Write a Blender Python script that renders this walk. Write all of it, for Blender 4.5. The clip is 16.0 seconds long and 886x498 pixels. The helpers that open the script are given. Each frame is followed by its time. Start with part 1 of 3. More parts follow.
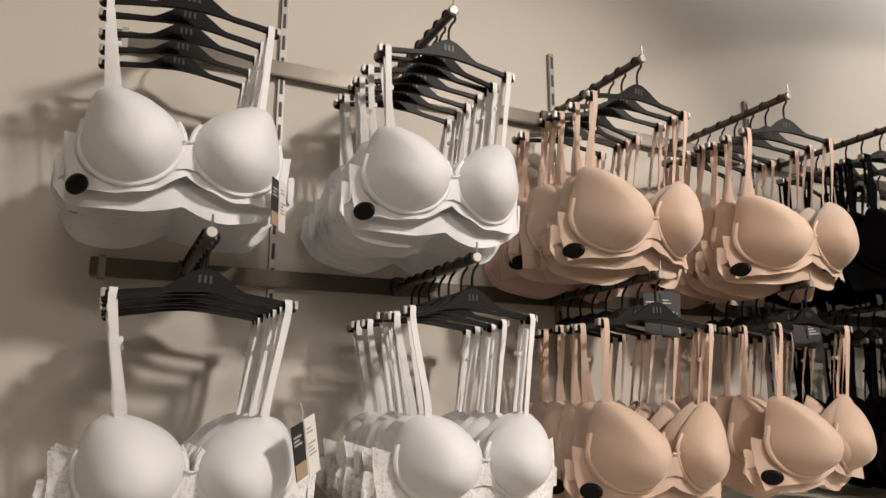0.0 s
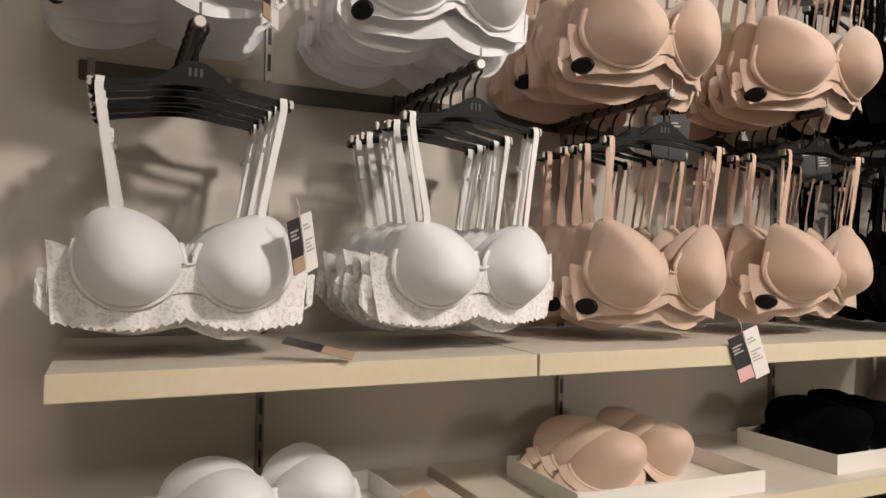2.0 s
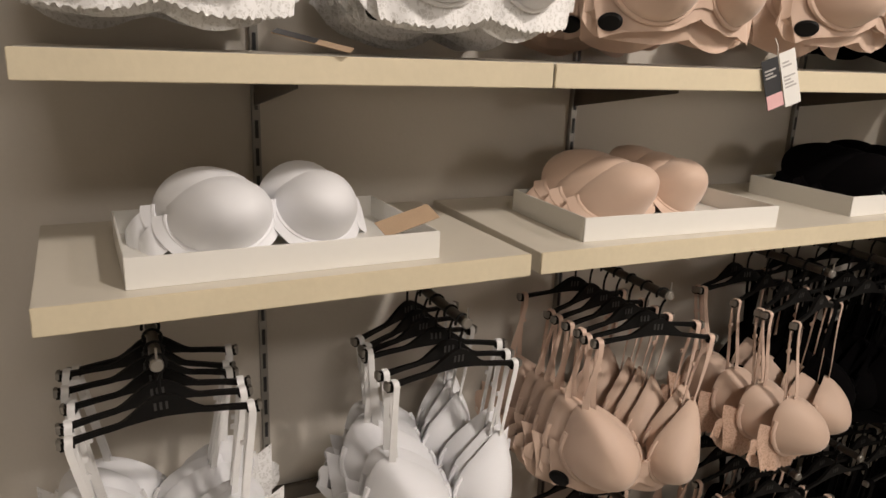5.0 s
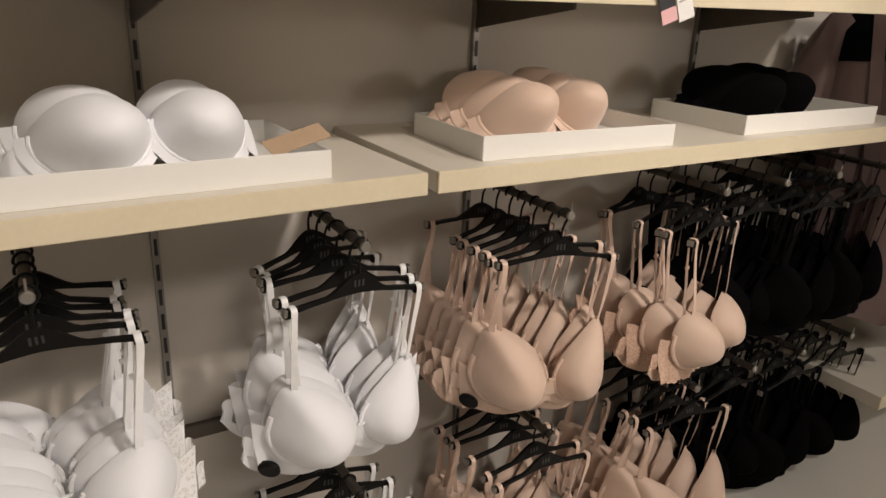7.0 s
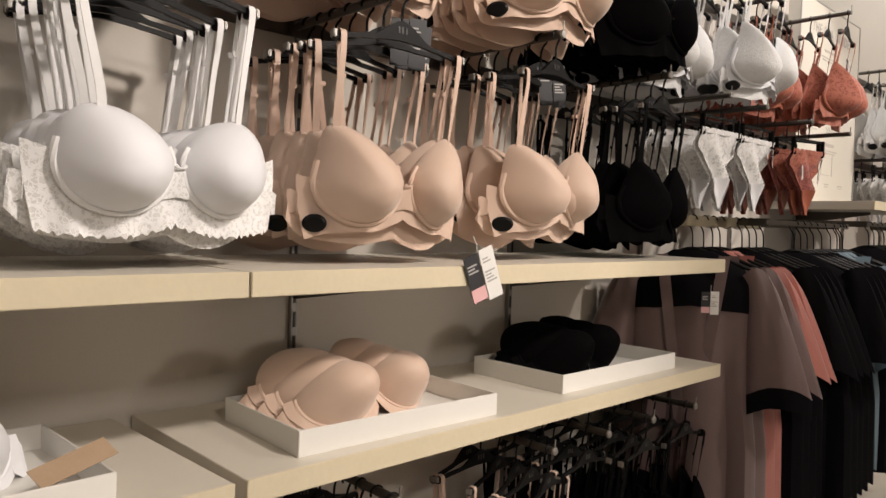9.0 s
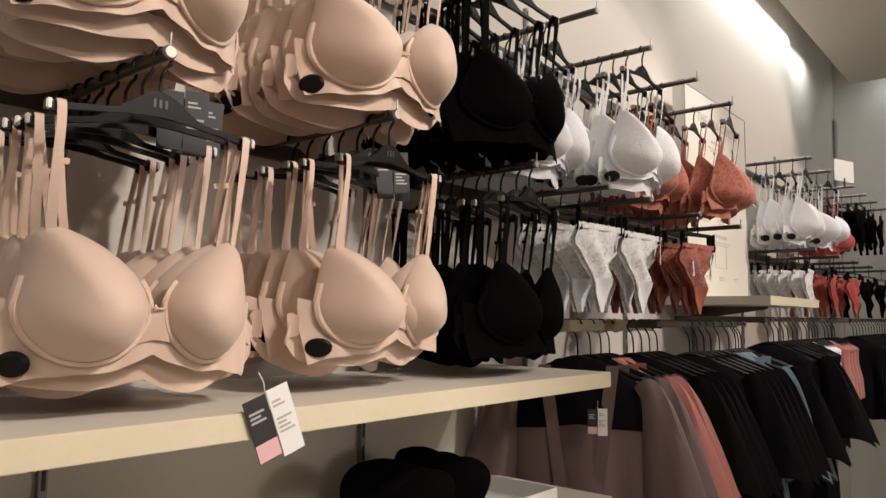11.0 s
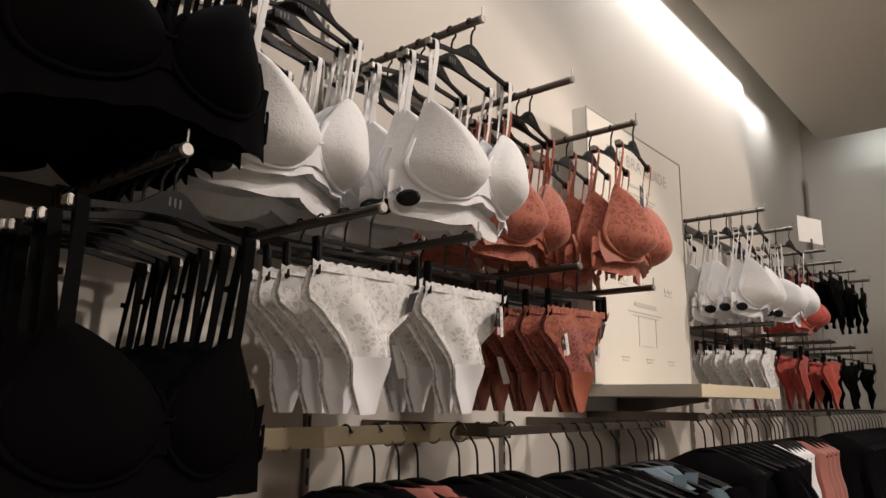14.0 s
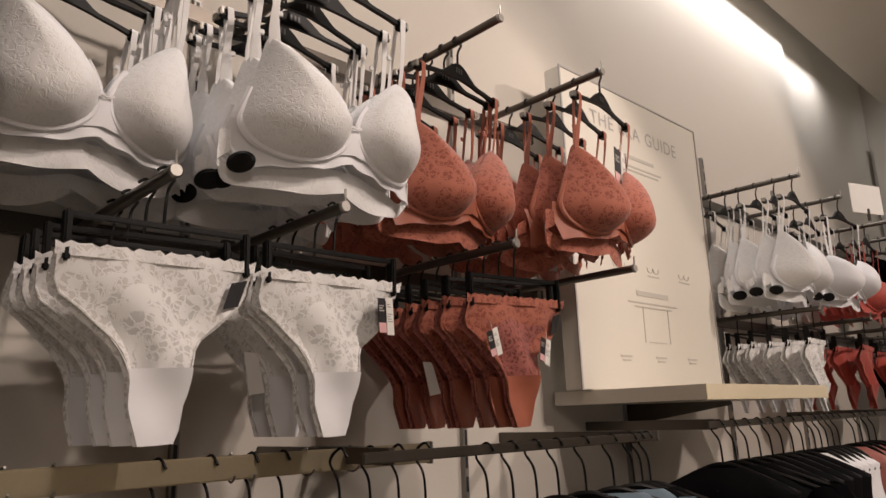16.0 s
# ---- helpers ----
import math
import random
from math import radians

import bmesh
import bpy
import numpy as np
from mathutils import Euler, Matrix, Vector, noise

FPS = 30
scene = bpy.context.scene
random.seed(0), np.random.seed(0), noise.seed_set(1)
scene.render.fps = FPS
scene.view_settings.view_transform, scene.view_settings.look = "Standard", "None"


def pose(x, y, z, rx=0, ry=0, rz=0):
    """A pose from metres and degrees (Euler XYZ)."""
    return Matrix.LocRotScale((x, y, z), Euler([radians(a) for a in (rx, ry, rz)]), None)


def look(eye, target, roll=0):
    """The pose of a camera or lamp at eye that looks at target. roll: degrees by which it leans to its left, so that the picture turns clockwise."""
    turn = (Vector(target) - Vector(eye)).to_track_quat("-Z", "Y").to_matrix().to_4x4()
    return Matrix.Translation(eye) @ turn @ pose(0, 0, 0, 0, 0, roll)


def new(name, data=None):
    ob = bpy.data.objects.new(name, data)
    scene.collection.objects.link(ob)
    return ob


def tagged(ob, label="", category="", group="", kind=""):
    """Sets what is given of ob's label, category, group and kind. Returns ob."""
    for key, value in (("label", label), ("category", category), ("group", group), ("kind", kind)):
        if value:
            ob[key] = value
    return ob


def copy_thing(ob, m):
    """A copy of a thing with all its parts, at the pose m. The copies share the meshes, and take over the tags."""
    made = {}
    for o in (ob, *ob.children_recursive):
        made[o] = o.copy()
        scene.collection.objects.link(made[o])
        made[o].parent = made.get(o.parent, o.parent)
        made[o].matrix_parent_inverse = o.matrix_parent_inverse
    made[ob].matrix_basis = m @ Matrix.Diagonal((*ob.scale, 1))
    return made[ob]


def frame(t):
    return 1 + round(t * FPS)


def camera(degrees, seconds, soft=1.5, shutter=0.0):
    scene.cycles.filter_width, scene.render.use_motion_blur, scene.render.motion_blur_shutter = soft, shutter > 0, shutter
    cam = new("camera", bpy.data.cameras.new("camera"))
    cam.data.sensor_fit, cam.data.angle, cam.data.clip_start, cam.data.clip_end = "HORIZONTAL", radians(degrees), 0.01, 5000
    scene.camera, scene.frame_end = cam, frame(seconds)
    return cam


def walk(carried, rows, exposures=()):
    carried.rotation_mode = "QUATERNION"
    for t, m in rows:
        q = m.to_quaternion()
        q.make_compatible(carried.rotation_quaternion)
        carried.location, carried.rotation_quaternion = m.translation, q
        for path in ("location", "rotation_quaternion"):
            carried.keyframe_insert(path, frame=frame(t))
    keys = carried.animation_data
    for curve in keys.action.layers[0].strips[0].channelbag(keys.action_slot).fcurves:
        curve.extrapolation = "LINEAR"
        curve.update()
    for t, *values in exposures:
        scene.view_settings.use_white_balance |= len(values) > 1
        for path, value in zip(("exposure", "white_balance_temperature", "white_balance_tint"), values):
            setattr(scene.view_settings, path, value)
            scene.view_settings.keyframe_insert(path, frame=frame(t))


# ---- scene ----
cam = camera(63.4, 16.0)
METRES, EYE, TILT, LEAN, TURN = 2.2, 1.55, 12.0, 0.0, -25.4
ROWS = [
    (0.0, 0.0, 0.0, 0.0, 0.0, 0.0, -0.0),
    (0.5, 0.0027, 0.005, -0.0083, 0.76, -2.34, -0.08),
    (1.0, 0.0032, 0.0064, -0.0175, -0.53, -4.64, -1.75),
    (1.5, 0.0053, 0.0076, -0.0272, -0.37, -7.24, -1.28),
    (2.0, 0.0049, 0.0082, -0.0394, 0.62, -10.98, -1.05),
    (2.5, 0.0047, 0.0127, -0.0492, 1.1, -13.99, -1.3),
    (3.0, 0.0045, 0.0184, -0.0611, -0.04, -16.54, -1.49),
    (3.5, 0.0042, 0.0251, -0.0745, 1.18, -21.03, -1.73),
    (4.0, 0.0048, 0.028, -0.0858, 1.77, -23.84, -1.46),
    (4.5, 0.004, 0.0276, -0.0948, 1.68, -25.76, -1.7),
    (7.0, 0.0276, 0.0259, -0.1239, -4.56, -31.47, -3.15),
    (7.5, 0.0348, 0.0285, -0.1124, -8.8, -27.86, -4.18),
    (8.0, 0.0281, 0.0345, -0.1005, -14.81, -22.49, -5.28),
    (8.5, 0.0228, 0.0412, -0.0916, -17.14, -19.31, -5.81),
    (9.0, 0.0449, 0.0656, -0.0839, -17.54, -13.49, -5.49),
    (9.5, 0.0729, 0.098, -0.0773, -20.44, -10.05, -6.47),
    (12.0, 0.2641, 0.2317, -0.0893, -25.39, -2.04, -5.65),
    (12.5, 0.3232, 0.2839, -0.0962, -26.26, 0.89, -6.92),
    (13.0, 0.3791, 0.3264, -0.1012, -27.26, 1.31, -5.14),
    (13.5, 0.457, 0.3494, -0.1028, -24.24, 2.91, -6.55),
    (14.0, 0.5132, 0.3609, -0.1057, -24.09, 1.03, -5.52),
    (14.5, 0.5603, 0.3911, -0.1147, -24.02, 3.67, -5.72),
    (15.0, 0.6084, 0.4245, -0.1116, -25.74, 4.49, -4.33),
    (15.5, 0.6579, 0.4315, -0.1109, -20.4, 6.18, -3.04),
    (16.0, 0.6997, 0.4332, -0.121, -18.12, 1.76, -1.92),
]
walk(cam, [(t, pose(0, 0, EYE, TILT, LEAN, TURN) @ pose(METRES * x, METRES * y, METRES * z, 90 + pitch, roll, yaw)) for t, x, y, z, yaw, pitch, roll in ROWS],
     [(0.0, 0.0, 6500, 10), (4.5, 0.0, 6500, 10), (8.0, 0.13, 6500, 10), (9.7, 0.13, 6500, 11), (12.0, 0.0, 6450, 11), (14.0, -0.15, 6600, 13), (16.0, -0.30, 6900, 17)])

# ---- world and light ----
WALL, TIP = 1.42, 1.037
world = bpy.data.worlds.new("world")
scene.world = world
world.use_nodes = True
world.node_tree.nodes["Background"].inputs[0].default_value = (1.0, 0.86, 0.7, 1)
world.node_tree.nodes["Background"].inputs[1].default_value = 0.04


def area_lamp(name, eye, target, sx, sy, watts, colour):
    d = bpy.data.lights.new(name, "AREA")
    d.shape, d.size, d.size_y, d.energy, d.color = "RECTANGLE", sx, sy, watts, colour
    new(name, d).matrix_basis = look(eye, target)


def spot_lamp(name, eye, target, watts, colour, size=70, blend=0.25, radius=0.05):
    d = bpy.data.lights.new(name, "SPOT")
    d.energy, d.color, d.spot_size, d.spot_blend, d.shadow_soft_size = watts, colour, radians(size), blend, radius
    new(name, d).matrix_basis = look(eye, target)


WARM = (1.0, 0.90, 0.82)
# shop spotlights under the ceiling, aimed at the wall display
spot_lamp("spotlight", (1.45, -1.1, 3.05), (0.35, WALL, 1.25), 220, WARM, 66, 0.7, 0.12)
spot_lamp("spotlight", (3.2, -1.1, 3.05), (2.4, WALL, 0.6), 92, WARM, 74, 0.10)
spot_lamp("spotlight", (3.0, -0.6, 3.10), (2.75, WALL, 2.0), 78, WARM, 54, 0.5)
spot_lamp("spotlight", (4.9, -0.8, 3.05), (4.5, WALL, 1.9), 125, WARM, 70, 0.4)
# unseen low lamp added across the shop, to graze in light under the shelves
spot_lamp("spotlight", (4.0, -3.8, 1.75), (1.20, WALL, 1.05), 130, WARM, 10.5, 0.04, 0.30)
# unseen fill lamps, added near the ceiling over the aisle to lift the shade
area_lamp("ceiling_panel_light", (0.2, -2.6, 3.15), (0.3, -1.6, 0), 1.2, 0.6, 52, WARM)
area_lamp("ceiling_panel_light", (4.2, -1.6, 3.15), (4.2, -1.3, 0), 1.2, 0.6, 14, WARM)
# cool strip in the cove
area_lamp("cove_strip_light", (3.75, 1.335, 3.29), (3.75, 1.43, 2.4), 4.4, 0.04, 23, (0.93, 0.97, 1.0))
area_lamp("cove_strip_light", (6.60, -0.6, 3.30), (6.82, -0.6, 3.0), 3.4, 0.04, 8, (0.85, 0.95, 1.0))


# ---- materials ----
def mat(name, colour, rough=0.6, var=0.12, scale=8.0, fine=300.0, bump=0.1, metal=0.0, sheen=0.0, alpha_holes=0.0, trans=0.0, per_object=0.0, spec=0.5):
    m = bpy.data.materials.new(name)
    m.use_nodes = True
    nt = m.node_tree
    b = nt.nodes["Principled BSDF"]
    tc = nt.nodes.new("ShaderNodeTexCoord")
    n1 = nt.nodes.new("ShaderNodeTexNoise")
    n1.inputs["Scale"].default_value, n1.inputs["Detail"].default_value = scale, 5
    n2 = nt.nodes.new("ShaderNodeTexNoise")
    n2.inputs["Scale"].default_value, n2.inputs["Detail"].default_value = fine, 2
    for n in (n1, n2):
        nt.links.new(tc.outputs["Object"], n.inputs["Vector"])
    mix = nt.nodes.new("ShaderNodeMix")
    mix.data_type = "RGBA"
    mix.inputs["A"].default_value = (*[c * (1 - var) for c in colour], 1)
    mix.inputs["B"].default_value = (*[min(1, c * (1 + var)) for c in colour], 1)
    add = nt.nodes.new("ShaderNodeMath")
    add.operation = "MULTIPLY_ADD"
    add.inputs[1].default_value, add.inputs[2].default_value = 0.4, -0.2
    nt.links.new(n2.outputs["Fac"], add.inputs[0])
    sm = nt.nodes.new("ShaderNodeMath")
    nt.links.new(n1.outputs["Fac"], sm.inputs[0])
    nt.links.new(add.outputs[0], sm.inputs[1])
    fac = sm.outputs[0]
    if per_object:
        oi = nt.nodes.new("ShaderNodeObjectInfo")
        po = nt.nodes.new("ShaderNodeMath")
        po.operation = "MULTIPLY_ADD"
        po.inputs[1].default_value, po.inputs[2].default_value = per_object, -per_object / 2
        nt.links.new(oi.outputs["Random"], po.inputs[0])
        s2 = nt.nodes.new("ShaderNodeMath")
        nt.links.new(fac, s2.inputs[0])
        nt.links.new(po.outputs[0], s2.inputs[1])
        fac = s2.outputs[0]
    nt.links.new(fac, mix.inputs["Factor"])
    nt.links.new(mix.outputs["Result"], b.inputs["Base Color"])
    b.inputs["Roughness"].default_value, b.inputs["Metallic"].default_value = rough, metal
    b.inputs["Sheen Weight"].default_value = sheen
    b.inputs["Specular IOR Level"].default_value = spec
    bp = nt.nodes.new("ShaderNodeBump")
    bp.inputs["Strength"].default_value, bp.inputs["Distance"].default_value = bump, 0.002
    nt.links.new(n2.outputs["Fac"], bp.inputs["Height"])
    nt.links.new(bp.outputs["Normal"], b.inputs["Normal"])
    if trans:
        b.inputs["Transmission Weight"].default_value = trans
    return m


def lace(name, colour, ground, scale=95.0, gap=0.0):
    """Floral lace: petals round scattered centres on a finer net, in relief; gap opens holes between the threads."""
    m = bpy.data.materials.new(name)
    m.use_nodes = True
    nt = m.node_tree
    b = nt.nodes["Principled BSDF"]
    tc = nt.nodes.new("ShaderNodeTexCoord")
    nz = nt.nodes.new("ShaderNodeTexNoise")
    nz.inputs["Scale"].default_value, nz.inputs["Detail"].default_value = 70, 3
    nt.links.new(tc.outputs["Object"], nz.inputs["Vector"])
    warp = nt.nodes.new("ShaderNodeMix")
    warp.data_type = "RGBA"
    warp.inputs["Factor"].default_value = 0.016
    nt.links.new(tc.outputs["Object"], warp.inputs["A"])
    nt.links.new(nz.outputs["Color"], warp.inputs["B"])
    v = nt.nodes.new("ShaderNodeTexVoronoi")
    v.inputs["Scale"].default_value = scale
    w = nt.nodes.new("ShaderNodeTexVoronoi")
    w.feature = "DISTANCE_TO_EDGE"
    w.inputs["Scale"].default_value = scale * 3.1
    for n in (v, w):
        nt.links.new(warp.outputs["Result"], n.inputs["Vector"])
    wave = nt.nodes.new("ShaderNodeMath")
    wave.operation = "SINE"
    k = nt.nodes.new("ShaderNodeMath")
    k.operation = "MULTIPLY"
    k.inputs[1].default_value = 13
    nt.links.new(v.outputs["Distance"], k.inputs[0])
    nt.links.new(k.outputs[0], wave.inputs[0])
    r1 = nt.nodes.new("ShaderNodeMapRange")
    r1.inputs["From Min"].default_value, r1.inputs["From Max"].default_value = -0.2, 0.6
    nt.links.new(wave.outputs[0], r1.inputs["Value"])
    r2 = nt.nodes.new("ShaderNodeMapRange")
    r2.inputs["From Min"].default_value, r2.inputs["From Max"].default_value = 0.16, 0.04
    nt.links.new(w.outputs["Distance"], r2.inputs["Value"])
    mx = nt.nodes.new("ShaderNodeMath")
    mx.operation = "MAXIMUM"
    nt.links.new(r1.outputs[0], mx.inputs[0])
    nt.links.new(r2.outputs[0], mx.inputs[1])
    mix = nt.nodes.new("ShaderNodeMix")
    mix.data_type = "RGBA"
    mix.inputs["A"].default_value, mix.inputs["B"].default_value = (*ground, 1), (*colour, 1)
    nt.links.new(mx.outputs[0], mix.inputs["Factor"])
    nt.links.new(mix.outputs["Result"], b.inputs["Base Color"])
    b.inputs["Roughness"].default_value, b.inputs["Sheen Weight"].default_value = 0.75, 0.2
    bp = nt.nodes.new("ShaderNodeBump")
    bp.inputs["Strength"].default_value, bp.inputs["Distance"].default_value = 0.22, 0.002
    nt.links.new(mx.outputs[0], bp.inputs["Height"])
    nt.links.new(bp.outputs["Normal"], b.inputs["Normal"])
    if gap:
        r3 = nt.nodes.new("ShaderNodeMapRange")
        r3.inputs["To Min"].default_value = 1 - gap
        nt.links.new(mx.outputs[0], r3.inputs["Value"])
        nt.links.new(r3.outputs[0], b.inputs["Alpha"])
    return m


M = {
    "wall": mat("painted_wall", (0.60, 0.555, 0.49), 0.75, 0.05, 1.3, 140, 0.12),
    "ceiling": mat("ceiling_paint", (0.55, 0.51, 0.45), 0.85, 0.04, 1.0, 120, 0.1),
    "floor": mat("floor_tile", (0.62, 0.59, 0.53), 0.35, 0.06, 2.0, 90, 0.05),
    "shelf": mat("shelf_laminate", (0.66, 0.61, 0.52), 0.45, 0.05, 3, 60, 0.04),
    "edge": mat("shelf_edge_wood", (0.66, 0.575, 0.41), 0.5, 0.10, 6, 120, 0.08),
    "tray": mat("white_tray", (0.78, 0.76, 0.71), 0.4, 0.03, 5, 80, 0.03),
    "white": mat("white_microfibre", (0.80, 0.80, 0.82), 0.62, 0.03, 18, 900, 0.10, sheen=0.2, per_object=0.6),
    "whitestrap": mat("white_elastic", (0.80, 0.79, 0.78), 0.5, 0.06, 60, 1200, 0.25, sheen=0.2),
    "nude": mat("nude_microfibre", (0.61, 0.445, 0.345), 0.6, 0.05, 18, 900, 0.10, sheen=0.25, per_object=0.9),
    "nudestrap": mat("nude_elastic", (0.65, 0.47, 0.37), 0.45, 0.08, 60, 1200, 0.25, sheen=0.2),
    "black": mat("black_microfibre", (0.0025, 0.0022, 0.0024), 0.9, 0.2, 18, 900, 0.12, spec=0.03),
    "blackstrap": mat("black_elastic", (0.003, 0.0028, 0.0028), 0.8, 0.2, 60, 1200, 0.2, spec=0.05),
    "ruststrap": mat("rust_elastic", (0.36, 0.105, 0.06), 0.5, 0.1, 60, 1200, 0.2),
    "redcloth": mat("red_fabric", (0.45, 0.06, 0.04), 0.6, 0.15, 14, 700, 0.15, sheen=0.2, per_object=0.8),
    "mauve": mat("mauve_satin", (0.15, 0.095, 0.09), 0.38, 0.15, 9, 500, 0.12, sheen=0.3),
    "coral": mat("coral_satin", (0.46, 0.16, 0.13), 0.4, 0.15, 9, 500, 0.12, sheen=0.3),
    "blue": mat("blue_jersey", (0.11, 0.17, 0.21), 0.7, 0.15, 9, 600, 0.2, sheen=0.2),
    "navy": mat("dark_jersey", (0.005, 0.0046, 0.0055), 0.9, 0.25, 9, 600, 0.2, spec=0.06),
    "plastic": mat("black_hanger_plastic", (0.006, 0.0055, 0.0052), 0.45, 0.15, 30, 400, 0.05, spec=0.15),
    "rod": mat("brushed_dark_steel", (0.12, 0.105, 0.09), 0.36, 0.2, 25, 300, 0.08, metal=0.85),
    "steel": mat("chrome_steel", (0.36, 0.34, 0.31), 0.5, 0.1, 30, 300, 0.05, metal=1.0),
    "upright": mat("grey_zinc_steel", (0.30, 0.285, 0.26), 0.45, 0.1, 12, 200, 0.05, metal=0.7),
    "brass": mat("warm_flat_bar", (0.42, 0.36, 0.25), 0.35, 0.1, 12, 200, 0.05, metal=0.8),
    "paper": mat("card_white", (0.78, 0.76, 0.72), 0.6, 0.04, 20, 300, 0.03),
    "ink": mat("print_black", (0.02, 0.02, 0.022), 0.55, 0.1, 30, 300, 0.03),
    "pink": mat("print_pink", (0.72, 0.42, 0.42), 0.6, 0.05, 20, 300, 0.03),
    "kraft": mat("print_kraft", (0.40, 0.28, 0.18), 0.6, 0.12, 20, 300, 0.05),
    "grey": mat("print_grey", (0.42, 0.40, 0.38), 0.6, 0.05, 20, 300, 0.03),
    "faint": mat("faint_print", (0.52, 0.485, 0.43), 0.6, 0.04, 20, 300, 0.03),
    "logo": mat("embossed_grey", (0.035, 0.033, 0.031), 0.45, 0.1, 40, 300, 0.03),
    "panel": mat("sign_panel", (0.70, 0.66, 0.58), 0.5, 0.03, 3, 120, 0.03),
    "whitelace": lace("white_lace", (0.83, 0.825, 0.82), (0.80, 0.79, 0.78), 34),
    "whiteband": lace("white_lace_band", (0.84, 0.83, 0.82), (0.66, 0.64, 0.61), 34),
    "whitetrim": lace("white_lace_trim", (0.84, 0.83, 0.82), (0.73, 0.715, 0.69), 50, 0.08),
    "whitenet": lace("white_lace_net", (0.82, 0.81, 0.80), (0.745, 0.73, 0.71), 30, 0.22),
    "nudelace": lace("nude_lace", (0.62, 0.42, 0.31), (0.42, 0.26, 0.18)),
    "rustlace": lace("rust_lace", (0.43, 0.13, 0.08), (0.27, 0.066, 0.038), 38),
    "rustnet": lace("rust_lace_net", (0.36, 0.105, 0.085), (0.22, 0.055, 0.042), 48, 0.2),
}


# ---- building blocks ----
def part(name, bm, material, parent=None, label="", smooth=True):
    me = bpy.data.meshes.new(name)
    bmesh.ops.recalc_face_normals(bm, faces=bm.faces[:])
    bm.to_mesh(me)
    bm.free()
    if smooth:
        for p in me.polygons:
            p.use_smooth = True
        me.set_sharp_from_angle(angle=radians(40))
    me.materials.append(M[material])
    ob = new(name, me)
    if parent:
        ob.parent = parent
    return tagged(ob, label)


def box(x0, y0, z0, x1, y1, z1, bevel=0.0, bm=None):
    bm = bm or bmesh.new()
    r = bmesh.ops.create_cube(bm, size=1, matrix=Matrix.LocRotScale(((x0 + x1) / 2, (y0 + y1) / 2, (z0 + z1) / 2), None, (abs(x1 - x0), abs(y1 - y0), abs(z1 - z0))))
    if bevel:
        es = list({e for v in r["verts"] for e in v.link_edges})
        bmesh.ops.bevel(bm, geom=es, offset=bevel, segments=2, affect="EDGES")
    return bm


def tube(pts, r, sides=8, bm=None, closed_ends=True):
    bm = bm or bmesh.new()
    pts = [Vector(p) for p in pts]
    rings = []
    for i, p in enumerate(pts):
        d = (pts[min(i + 1, len(pts) - 1)] - pts[max(i - 1, 0)]).normalized()
        u = d.cross(Vector((0.13, 0.31, 0.94)))
        if u.length < 0.2:
            u = d.cross(Vector((1, 0, 0)))
        u.normalize()
        w = d.cross(u)
        rr = r[i] if isinstance(r, (list, tuple)) else r
        rings.append([bm.verts.new(p + rr * (math.cos(a) * u + math.sin(a) * w)) for a in [2 * math.pi * k / sides for k in range(sides)]])
    for a, b in zip(rings, rings[1:]):
        for k in range(sides):
            bm.faces.new((a[k], a[(k + 1) % sides], b[(k + 1) % sides], b[k]))
    if closed_ends:
        bm.faces.new(rings[0][::-1])
        bm.faces.new(rings[-1])
    return bm


def sheet(rows, thick=0.0, bm=None):
    """A cloth through rows of points; thick gives it a second face behind."""
    bm = bm or bmesh.new()
    g = [[bm.verts.new(p) for p in row] for row in rows]
    for a, b in zip(g, g[1:]):
        for k in range(len(a) - 1):
            bm.faces.new((a[k], a[k + 1], b[k + 1], b[k]))
    if thick:
        bm.normal_update()
        bmesh.ops.solidify(bm, geom=bm.faces[:], thickness=thick)
    return bm


def ribbon(pts, width, across=(1, 0, 0), thick=0.0012, bm=None):
    a = Vector(across).normalized() * width / 2
    return sheet([[Vector(p) - a, Vector(p) + a] for p in pts], thick, bm)


def smooth_path(pts, n=6):
    pts = [Vector(p) for p in pts]
    out = []
    for i in range(len(pts) - 1):
        p0, p1, p2, p3 = pts[max(i - 1, 0)], pts[i], pts[i + 1], pts[min(i + 2, len(pts) - 1)]
        for k in range(n):
            t = k / n
            out.append(0.5 * (2 * p1 + (p2 - p0) * t + (2 * p0 - 5 * p1 + 4 * p2 - p3) * t * t + (3 * p1 - p0 - 3 * p2 + p3) * t ** 3))
    return out + [pts[-1]]


def thing(name, label, category, group="", kind=""):
    return tagged(new(name), label, category, group, kind)


stock = {}


def place(key, make, m):
    """The first of a kind is built and set down; the others are copies of it."""
    if key not in stock:
        stock[key] = make()
        stock[key].matrix_basis = m
        return stock[key]
    return copy_thing(stock[key], m)


# ---- the room ----
tagged(part("floor", box(-2.5, -4, -0.1, 7.0, WALL + 0.2, 0), "floor", smooth=False), "pale polished shop floor", "floor", kind="structure")
tagged(part("wall_north", box(-2.5, WALL, 0, 5.42, WALL + 0.2, 3.6), "wall", smooth=False), "warm grey painted display wall", "wall", kind="structure")
tagged(part("wall_north_lower", box(5.42, WALL, 0, 7.0, WALL + 0.2, 2.46), "wall", smooth=False), "lower part of the display wall at its far end", "wall", kind="structure")
tagged(part("wall_north_recess", box(5.42, WALL + 0.035, 2.46, 7.0, WALL + 0.2, 3.6), "wall", smooth=False), "recessed upper wall past the display panel", "wall", kind="structure")
tagged(part("wall_east_lower", box(6.74, -4, 0, 6.819, WALL - 0.002, 3.06), "wall", smooth=False), "proud lower facing of the end wall", "wall", kind="structure")
